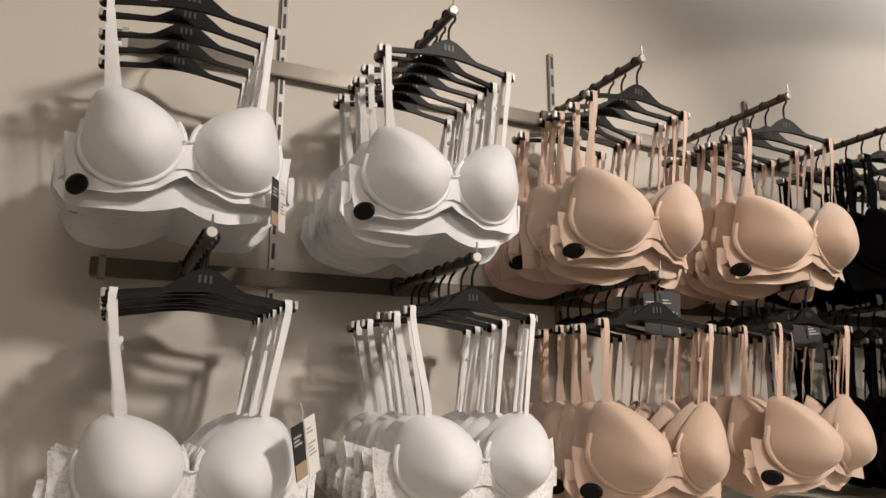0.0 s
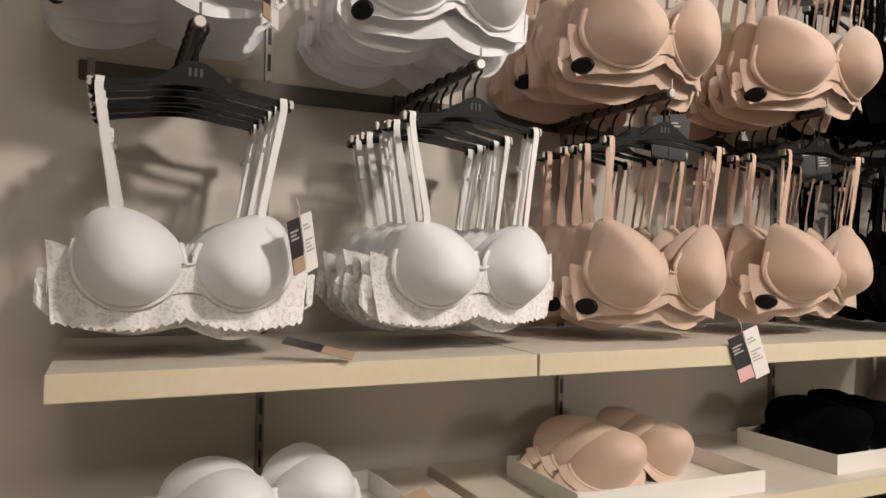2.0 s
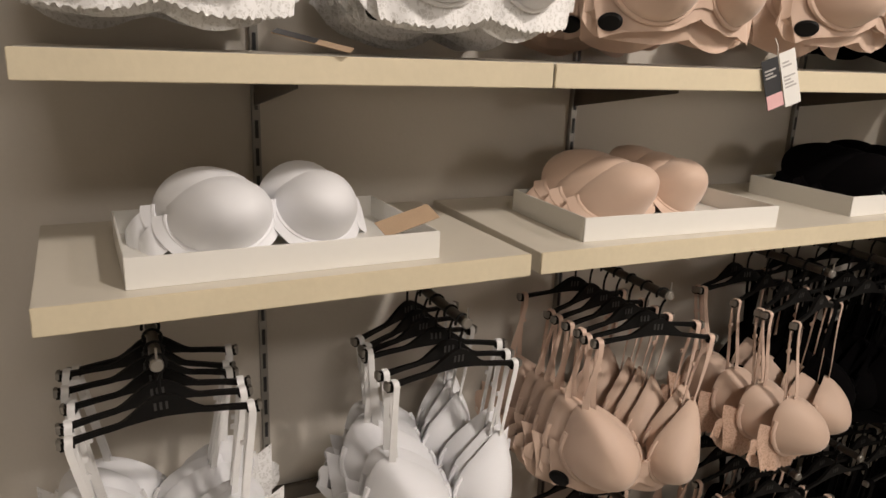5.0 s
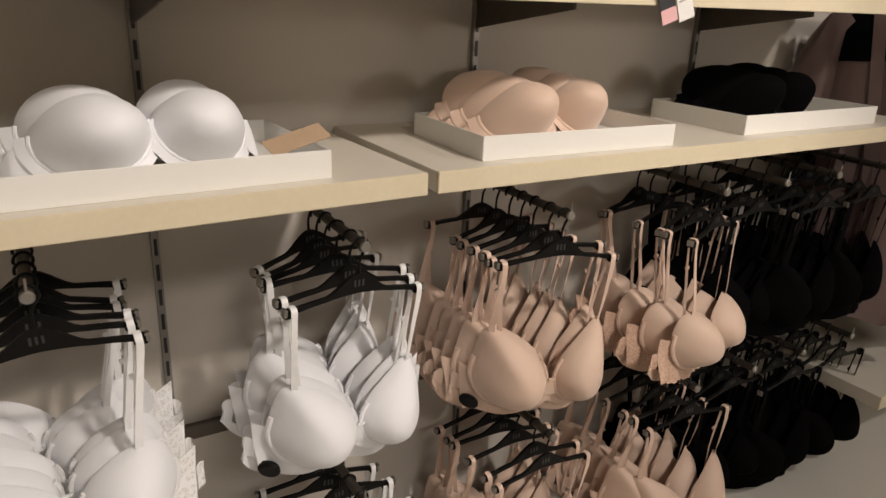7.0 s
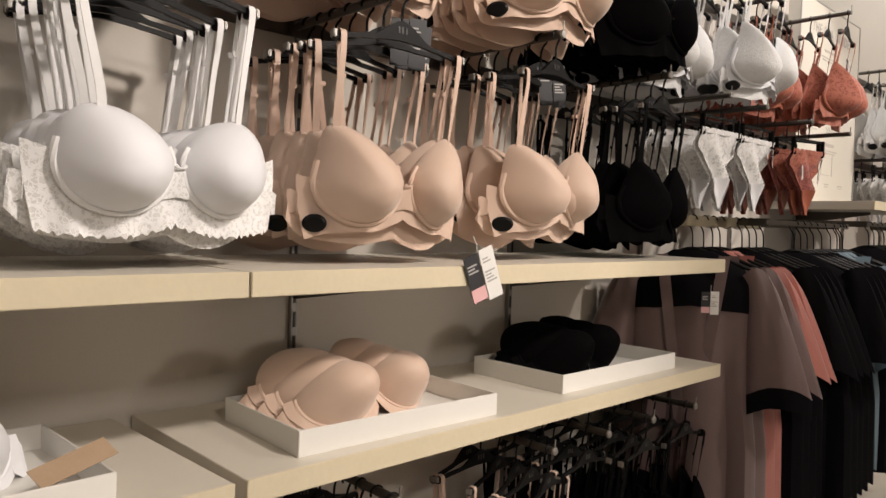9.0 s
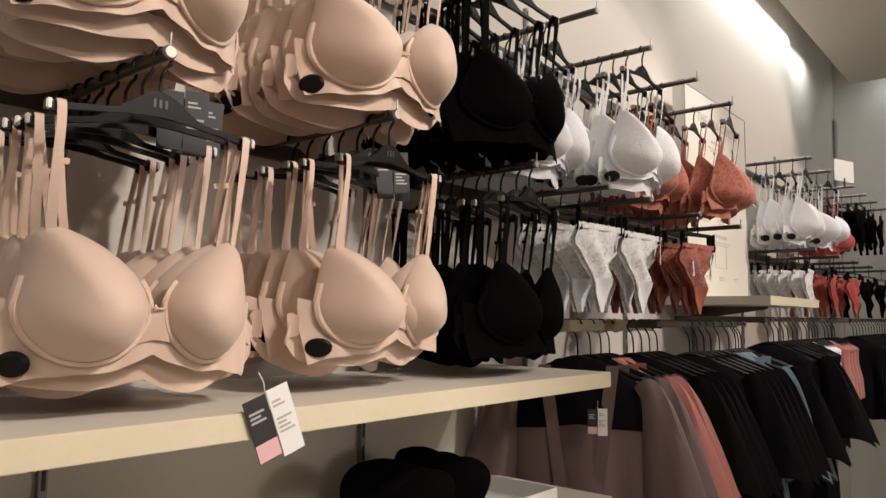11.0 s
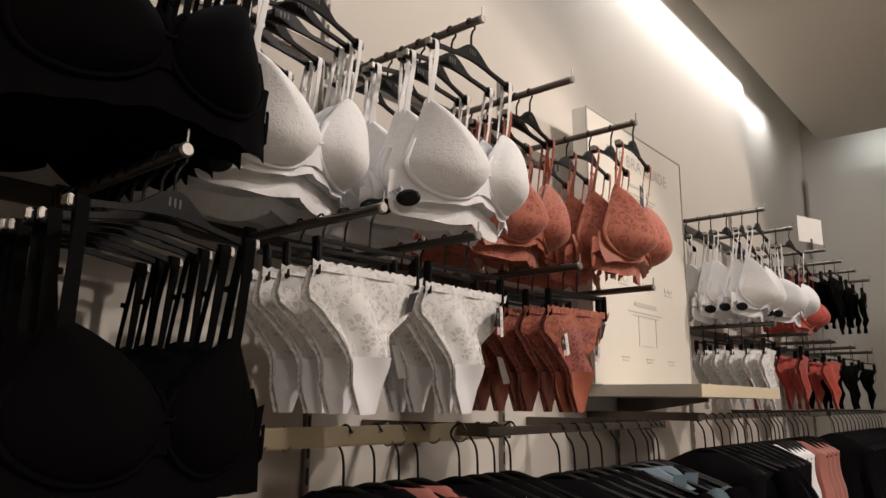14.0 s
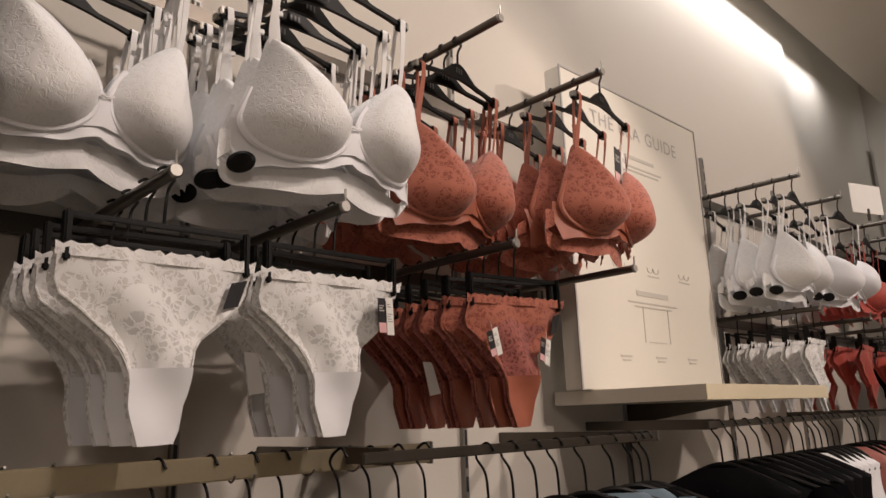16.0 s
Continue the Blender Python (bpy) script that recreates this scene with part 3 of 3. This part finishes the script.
# under the shelves
load_arm(0.086, ZB, "whitebalc", 6, 0.02, 0.045)
load_arm(0.547, ZB, "white", 6, 0.02, 0.05, turn=8, spread=16)
load_arm(0.961, ZB, "nude", 7, 0.02, 0.045, turn=5, spread=15)
load_arm(1.394, ZB, "nudelace", 6, 0.02, 0.05, turn=8, spread=14)
load_arm(1.80, ZB, "blackb", 7, 0.02, 0.045)
load_arm(0.086, ZC, "white", 5, 0.02, 0.05)
load_arm(0.547, ZC, "white", 5, 0.02, 0.05)
load_arm(0.975, ZC, "nude", 6, 0.02, 0.05, spread=8)
load_arm(1.41, ZC, "nude", 6, 0.02, 0.05, spread=8)
load_arm(1.82, ZC, "blackb", 6, 0.02, 0.05)
load_arm(1.60, ZB, "blackb", 6, 0.06, 0.045)
load_arm(1.62, ZC, "black", 6, 0.06, 0.045)
load_arm(2.02, ZB, "blackb", 6, 0.03, 0.045)
load_arm(2.04, ZC, "black", 6, 0.03, 0.045)
# the far bay
load_arm(4.24, ZT, "whitelace", 6, 0.03, 0.055)
load_arm(4.637, ZT, "white", 5, 0.02, 0.05)
load_arm(5.21, ZT, "red", 4, 0.1, 0.05)
load_arm(5.57, ZT, "p_black", 4, 0.04, 0.05)
load_arm(5.92, ZT, "p_black", 4, 0.04, 0.05)
load_arm(6.32, ZT, "p_black", 4, 0.04, 0.05)
load_arm(4.25, ZL, "p_white", 6, 0.03, 0.05)
load_arm(4.75, ZL, "p_red", 4, 0.03, 0.07)
load_arm(5.25, ZL, "p_red", 3, 0.03, 0.07)
load_arm(5.7, ZL, "p_black", 4, 0.03, 0.07)
load_arm(6.15, ZL, "p_black", 4, 0.03, 0.07)


# ---- shelves ----
def wall_shelf(x0, x1, top, front=0.99, thick=0.034, turn=0.0):
    t = thing("wall_shelf", "cream laminate wall shelf with pale wood front edge", "shelf", "wall shelves")
    t.matrix_basis = pose(x1, front, top, 0, 0, turn) @ pose(x0 - x1, WALL - front, 0)
    d = WALL - front
    part("board", box(0, -d + 0.004, -thick, x1 - x0, -0.013, 0, 0.001), "shelf", t)
    part("front_edge", box(0, -d, -thick - 0.0005, x1 - x0, -d + 0.0038, 0.0005, 0.001), "edge", t, "pale wood edge strip")
    for u in UP:
        if x0 + 0.02 < u < x1 - 0.02:
            bm = bmesh.new()
            g = [[(u - x0 + q, -0.012, -thick - 0.001), (u - x0 + q, -d * 0.75, -thick - 0.001), (u - x0 + q, -d * 0.75, -thick - 0.012), (u - x0 + q, -0.012, -thick - 0.06)] for q in (-0.002, 0.002)]
            v = [[bm.verts.new(p) for p in s] for s in g]
            bm.faces.new(v[0])
            bm.faces.new(v[1][::-1])
            for k in range(4):
                bm.faces.new((v[0][k], v[0][(k + 1) % 4], v[1][(k + 1) % 4], v[1][k]))
            part("bracket", bm, "rod", t, "dark steel bracket", smooth=False)


US, LS = 1.326, 1.042
wall_shelf(-0.04, 0.642, US)
wall_shelf(0.646, 2.055, US)
wall_shelf(-0.045, 0.628, LS, turn=2.2)
wall_shelf(0.646, 2.055, LS)
wall_shelf(3.33, 4.06, 1.54)
wall_shelf(2.1, 4.6, 0.27, 0.95, 0.04)


# ---- trays with moulded cups ----
def tray(x0, x1, y0, y1, z, turn):
    t = thing("display_tray", "shallow white display tray standing on the shelf", "tray", "display trays")
    w, d, h = x1 - x0, y1 - y0, 0.041
    t.matrix_basis = pose(x0, y0, z, 0, 0, turn)
    part("base", box(0.003, 0.003, 0.0005, w - 0.003, d - 0.003, 0.005), "tray", t, smooth=False)
    part("side", box(0, 0, 0, w, 0.0035, h, 0.0008), "tray", t)
    part("side", box(0, d - 0.0035, 0, w, d, h, 0.0008), "tray", t)
    part("side", box(0, 0.0036, 0, 0.0035, d - 0.0036, h, 0.0008), "tray", t)
    part("side", box(w - 0.0035, 0.0036, 0, w, d - 0.0036, h, 0.0008), "tray", t)


tray(0.056, 0.484, 1.000, 1.275, LS, 2.2)
tray(0.75, 1.175, 1.028, 1.28, LS, -2)
tray(1.41, 1.89, 1.036, 1.30, LS, 0)


def strapless_bra(x, y, z, cloth, words, n=3, turn=0.0, lean=-32, size=1.0):
    """Strapless bras standing cups forward in a tray, nested one behind the other."""
    st = STYLES["strapless"]
    for k in range(n):
        t = thing("strapless_bra", words, "bra", "bras in trays")
        t.matrix_basis = pose(x - 0.012 * k, y + 0.048 * k, z + 0.004 * k, lean + 4 * k, 0, turn + 3 * k) @ Matrix.Diagonal((size, size, size, 1))
        for side in (-1, 1):
            part("cup", cup_mesh(st, side), cloth, t)
            low = [radians(d) for d in range(170, 376, 8)]
            edge = [(side * st["cx"] + outline(st, side, a)[0], -0.003, st["cz"] + outline(st, side, a)[1]) for a in low]
            part("underwire_casing", tube(edge, 0.0034, 6), cloth, t)
            rows = [edge, [(p[0] + 0.2 * (p[0] - side * st["cx"]), 0.002 + 0.003 * math.sin(i), p[2] + 0.25 * (p[2] - st["cz"])) for i, p in enumerate(edge)]]
            part("underband", sheet(rows, 0.0015), cloth, t)
            ox = side * (st["cx"] + st["a"])
            wing = smooth_path([(ox - side * 0.004, 0.0, 0.045), (ox + side * 0.022, 0.012, 0.03), (ox + side * 0.026, 0.05, 0.012), (ox - side * 0.03, 0.085, 0.0)], 5)
            part("side_wing", sheet([[p + Vector((0, 0.003 * math.sin(i), 0.03)) for i, p in enumerate(wing)], [p + Vector((side * 0.003, 0.0, -0.022)) for p in wing]], 0.0015), cloth, t)
        part("gore", box(-0.012, -0.004, 0.035, 0.012, -0.001, 0.056, 0.001), cloth, t)
        for o in t.children:
            for v in o.data.vertices:
                v.co.y += 1.6 * v.co.x ** 2


strapless_bra(0.268, 1.100, LS + 0.012, "white", "white strapless moulded bra leaning cups up in a tray", 2, 9, -28, 1.0)
strapless_bra(0.985, 1.115, LS + 0.010, "nude", "nude strapless moulded bra leaning cups up in a tray", 3, 8, -38, 1.03)
strapless_bra(1.655, 1.125, LS + 0.006, "black", "black strapless moulded bra lying in a tray", 3, 8, -42, 1.08)


# ---- rails with clothes ----
def clothes_rail(x0, x1, y, z, material, words, tall=0.016):
    t = thing("clothes_rail", words, "rail")
    t.matrix_basis = pose(x0, y, z)
    part("bar", box(0, -0.006, -tall, x1 - x0, 0.006, tall, 0.002), material, t)
    for x in (0.06, x1 - x0 - 0.06):
        part("arm", box(x - 0.006, 0.0062, -0.012, x + 0.006, WALL - y - 0.001, 0.012, 0.001), "rod", t)
    part("end_cap", box(x1 - x0, -0.008, -tall - 0.002, x1 - x0 + 0.004, 0.008, tall + 0.002, 0.001), "steel", t)


ZR = 1.43
clothes_rail(1.75, 2.66, 1.16, ZR, "brass", "flat warm metal hanging rail on wall arms")
clothes_rail(2.43, 3.19, 1.045, ZR + 0.005, "rod", "dark steel hanging rail on wall arms", 0.008)
clothes_rail(3.42, 4.9, 1.045, ZR + 0.02, "rod", "dark steel hanging rail on wall arms", 0.008)
clothes_rail(5.0, 6.4, 1.045, ZR + 0.02, "rod", "dark steel hanging rail on wall arms", 0.008)


def wire_hook():
    t = thing("wire_hook", "bare metal hanger hook on the rail", "hook", "bare hooks")
    a = [(0, 0.019 * math.cos(radians(d)) - 0.0, 0.019 * math.sin(radians(d))) for d in range(-150, 91, 20)]
    part("hook", tube(a[::-1] + [], 0.0017, 6), "steel", t)
    return t


def robe(key, body, yoke, trim, words, length=0.9, sleeve=0.34, half_sh=0.19):
    """A garment hanging from its hanger; its front faces -x and its shoulders lie along y."""
    def make():
        t = thing(key, words, "garment", "garments on the rail")
        part("hanger_hook", tube(smooth_path([(0, -0.012, 0.006), (0, 0, 0.019), (0, 0.018, 0), (0, 0.003, -0.03), (0, 0, -0.085)], 5), 0.0022, 6), "plastic", t)
        part("shoulder_bar", tube(smooth_path([(0, -half_sh * 0.95, -0.145), (0, -0.05, -0.095), (0, 0, -0.082), (0, 0.05, -0.095), (0, half_sh * 0.95, -0.145)], 5), 0.006, 8), "plastic", t)
        ns, nr = 40, 22
        rows, yk = [], []
        for i in range(nr + 1):
            v = i / nr
            z = -0.088 - length * v
            wy = half_sh * (0.28 + 0.72 * min(1, v / 0.07) ** 0.7) * (1 - 0.10 * math.sin(math.pi * min(1, v * 1.6))) * (1 + 0.12 * v)
            wx = 0.012 + 0.026 * min(1, v / 0.1) + 0.012 * v
            row = []
            for j in range(ns + 1):
                th = 2 * math.pi * j / ns
                f = 1 + (0.30 * math.sin(th * 7 + 1.2 * math.sin(v * 3)) + 0.14 * math.sin(th * 13 + 2)) * min(1, v * 1.6)
                row.append((wx * math.sin(th) * f * 1.2, wy * math.cos(th) * (1 + 0.03 * (f - 1)), z - 0.02 * abs(math.cos(th)) * min(1, v / 0.05) + 0.008 * math.sin(th * 7) * v))
            rows.append(row)
        part("body", sheet(rows, 0), body, t)
        if yoke:
            part("yoke", sheet([[(p[0] * 1.12, p[1] * 1.02, p[2] + 0.002) for p in r] for r in rows[:5]], 0), yoke, t, "dark lace yoke")
        if trim:
            for s in (-1, 1):
                st = [(-0.045 - 0.008 * math.sin(v * 3), s * (0.075 * (1 - v) + 0.012), -0.10 - length * 0.62 * v) for v in [k / 10 for k in range(11)]]
                part("lapel", ribbon(st, 0.032, (0, 1, 0), 0.002), trim, t)
            part("belt", ribbon(smooth_path([(-0.05, 0.02, -0.46), (-0.056, 0.0, -0.6), (-0.052, 0.03, -0.86)], 5), 0.028, (0, 1, 0), 0.002), trim, t)
        if sleeve:
            for s in (-1, 1):
                rings = []
                for i in range(12):
                    v = i / 11
                    c = Vector((-0.004, s * (half_sh * 0.93 + 0.075 * v ** 0.7), -0.15 - sleeve * v))
                    rx = 0.03 + 0.022 * v
                    rings.append([c + Vector((rx * math.cos(a) * (1 + 0.14 * math.sin(a * 5 + v * 4)), (0.045 + 0.05 * v) * math.sin(a), 0.02 * math.cos(a * 2))) for a in [2 * math.pi * j / 20 for j in range(21)]])
                part("sleeve", sheet(rings, 0), body, t)
                if yoke:
                    part("cuff", sheet([[p + Vector((0, 0, -0.012 * k)) + Vector((p.x + 0.004, 0, 0)) * 0.06 for p in rings[-1]] for k in range(0, 6)], 0), yoke, t)
        return t
    return make


GARMENTS = {
    "mauve": robe("satin_robe", "mauve", "navy", "mauve", "mauve satin robe with black lace shoulders"),
    "coral": robe("satin_robe", "coral", None, "coral", "coral satin robe on a black hanger", 0.82, 0.3),
    "dark": robe("nightdress", "navy", None, None, "black jersey nightdress on a black hanger", 0.8, 0.3),
    "blue": robe("jersey_robe", "blue", None, "blue", "blue grey jersey robe on a black hanger", 0.78, 0.36),
    "top": robe("camisole", "navy", None, None, "short black camisole on a black hanger", 0.42, 0.0, 0.16),
    "pinktop": robe("camisole", "coral", None, None, "short coral camisole on a black hanger", 0.26, 0.0, 0.11),
    "whitetop": robe("camisole", "white", None, None, "short white camisole on a black hanger", 0.24, 0.0, 0.10),
}


def hang(kind, x, y, z, turn=0.0):
    place(kind, GARMENTS[kind], pose(x, y, z - (0.001 if y > 1.1 else 0.004), 0, 0, turn + rng.uniform(-4, 4)))


hang("mauve", 2.20, 1.16, ZR, 34)
hang("mauve", 2.27, 1.16, ZR, 30)
hang("coral", 2.33, 1.16, ZR, 26)
hang("coral", 2.38, 1.16, ZR, 22)
for i in range(4):
    hang("dark", 2.45 + i * 0.055, 1.12, ZR, 24)
for i in range(4):
    hang("dark", 2.68 + i * 0.06, 1.045, ZR, 30)
hang("dark", 2.94, 1.045, ZR, 34)
hang("blue", 3.03, 1.045, ZR, 48)
hang("blue", 3.10, 1.045, ZR, 44)
for i in range(2):
    hang("dark", 3.13 + i * 0.03, 1.045, ZR, 30)
for x in (1.98, 2.03, 2.08, 2.3, 2.33, 2.42, 2.5):
    place("wire_hook", wire_hook, pose(x, 1.16, ZR, 0, 0, rng.uniform(-15, 15)))
for i in range(8):
    hang("dark" if i in (1, 2) else "top", 3.48 + i * 0.07, 1.045, ZR + 0.015, 25)
for i in range(5):
    hang("whitetop", 4.06 + i * 0.05, 1.045, ZR + 0.015, 20)
for i in range(4):
    hang("pinktop", 4.4 + i * 0.07, 1.045, ZR + 0.015)
for i in range(14):
    hang("top", 5.06 + i * 0.09, 1.045, ZR + 0.015)


# ---- guide sign on its shelf ----
def sign(x0, x1, y, z0, z1):
    t = thing("guide_sign", "tall cream panel sign with printed bra guide standing on a shelf", "sign")
    t.matrix_basis = pose(x0, y, z0)
    w, h = x1 - x0, z1 - z0
    part("panel", box(0, 0, 0, w, 0.05, h, 0.002), "panel", t)
    bm = bmesh.new()
    box(-0.002, -0.003, -0.0, 0.003, 0.001, h + 0.002, 0, bm)
    box(w - 0.003, -0.003, 0, w + 0.002, 0.001, h + 0.002, 0, bm)
    box(0.003, -0.003, h - 0.003, w - 0.003, 0.001, h + 0.002, 0, bm)
    part("frame", bm, "grey", t)
    for word, off in (("THE", -0.185), ("BRA", -0.045), ("GUIDE", 0.135)):
        cu = bpy.data.curves.new("heading_word", "FONT")
        cu.body, cu.size, cu.align_x, cu.space_character = word, 0.06, "CENTER", 1.1
        tmp = new("heading_curve", cu)
        bpy.context.view_layer.update()
        me = bpy.data.meshes.new_from_object(tmp.evaluated_get(bpy.context.evaluated_depsgraph_get()))
        bpy.data.objects.remove(tmp)
        me.materials.append(M["grey"])
        ob = new("heading_word", me)
        ob.parent = t
        ob.matrix_basis = pose(w / 2 + off, -0.0015, h - 0.13, 90, 0, 0)
        tagged(ob, "grey printed heading")

    def bars(name, rows, material="faint"):
        bm = bmesh.new()
        for cx, cz, bw, bh in rows:
            box(w * cx - bw / 2, -0.0016, h * cz, w * cx + bw / 2, -0.0004, h * cz + bh, 0, bm)
        tagged(part(name, bm, material, t), kind="stuff")

    bars("text_lines", [(0.5, 0.775, 0.16, 0.010), (0.5, 0.745, 0.24, 0.005), (0.5, 0.73, 0.2, 0.005), (0.5, 0.30, 0.17, 0.014), (0.5, 0.275, 0.26, 0.004), (0.5, 0.262, 0.2, 0.004)])
    for cx in (0.28, 0.52, 0.76):
        bm = bmesh.new()
        for s in (-1, 1):
            tube([(w * cx + s * 0.016 + 0.015 * math.cos(a), -0.001, h * 0.40 + 0.015 * math.sin(a)) for a in [math.pi + math.pi * k / 8 for k in range(9)]], 0.001, 4, bm)
        box(w * cx - 0.03, -0.0016, h * 0.37, w * cx + 0.03, -0.0004, h * 0.37 + 0.004, 0, bm)
        part("drawing", bm, "faint", t)
        bars("caption", [(cx, 0.10, 0.055, 0.005), (cx, 0.088, 0.04, 0.004)])
    bars("column_rule", [(0.42, 0.15, 0.002, 0.10), (0.60, 0.15, 0.002, 0.10), (0.51, 0.15, 0.09, 0.002)])


sign(3.285, 4.03, 1.285, 1.5405, 2.405)


def shelf_card(x, y, z):
    t = thing("display_card", "small white card above the arm", "card")
    t.matrix_basis = pose(x, y, z, 0, 0, -20)
    part("card", box(-0.09, -0.001, 0, 0.09, 0.001, 0.12), "paper", t)
    part("foot", box(-0.006, -0.004, -0.03, 0.006, 0.004, 0.02, 0.001), "rod", t)


shelf_card(4.95, 1.04, ZT - 0.01)

# ---- tags ----
place("tag", price_tag, pose(1.075, 0.983, US + 0.024, 0, -20, -6))
place("tag_kraft", lambda: price_tag("ink", "paper", "kraft"), pose(0.252, 0.968, ZL - 0.262, 0, -16, 44) @ Matrix.Scale(0.85, 4))
place("tag_kraft", None, pose(0.225, 1.06, ZT - 0.35, 0, -2, 58))
for x, y, z in ((1.02, 1.12, ZL - 0.02), (1.07, 1.16, ZL - 0.015), (1.45, 1.13, ZL - 0.03)):
    place("tag_dark", lambda: price_tag("ink", "ink", "ink"), pose(x, y, z, 0, rng.uniform(-6, 6), -20))
place("tag", None, pose(2.48, 1.05, ZL - 0.125, 0, -4, 20) @ Matrix.Scale(0.6, 4))
place("tag", None, pose(2.83, 1.03, ZL - 0.17, 0, 14, 10) @ Matrix.Scale(0.5, 4))
place("tag", None, pose(2.70, 1.04, ZL - 0.16, 0, -18, 10) @ Matrix.Scale(0.5, 4))
place("tag", None, pose(2.10, 1.05, ZR - 0.2, 0, 0, -50) @ Matrix.Scale(0.7, 4))
place("tag", None, pose(3.2, 1.07, ZT - 0.16, 0, 6, 10))


def loose_card(x, y, z, turn, lift, roll, dark):
    t = thing("loose_card", "kraft and black price card leaning on the shelf", "price card", "loose cards")
    t.matrix_basis = pose(x, y, z, lift, roll, turn)
    part("card", box(-0.05, -0.016, 0, 0.05, 0.016, 0.001), "kraft", t)
    if dark:
        part("dark_end", box(-0.05, -0.0155, 0.0012, 0.005, 0.0155, 0.0017), "ink", t)


loose_card(0.295, 1.01, US + 0.018, -24, 10, 12, True)
loose_card(0.445, 1.05, LS + 0.052, 16, 30, -10, False)
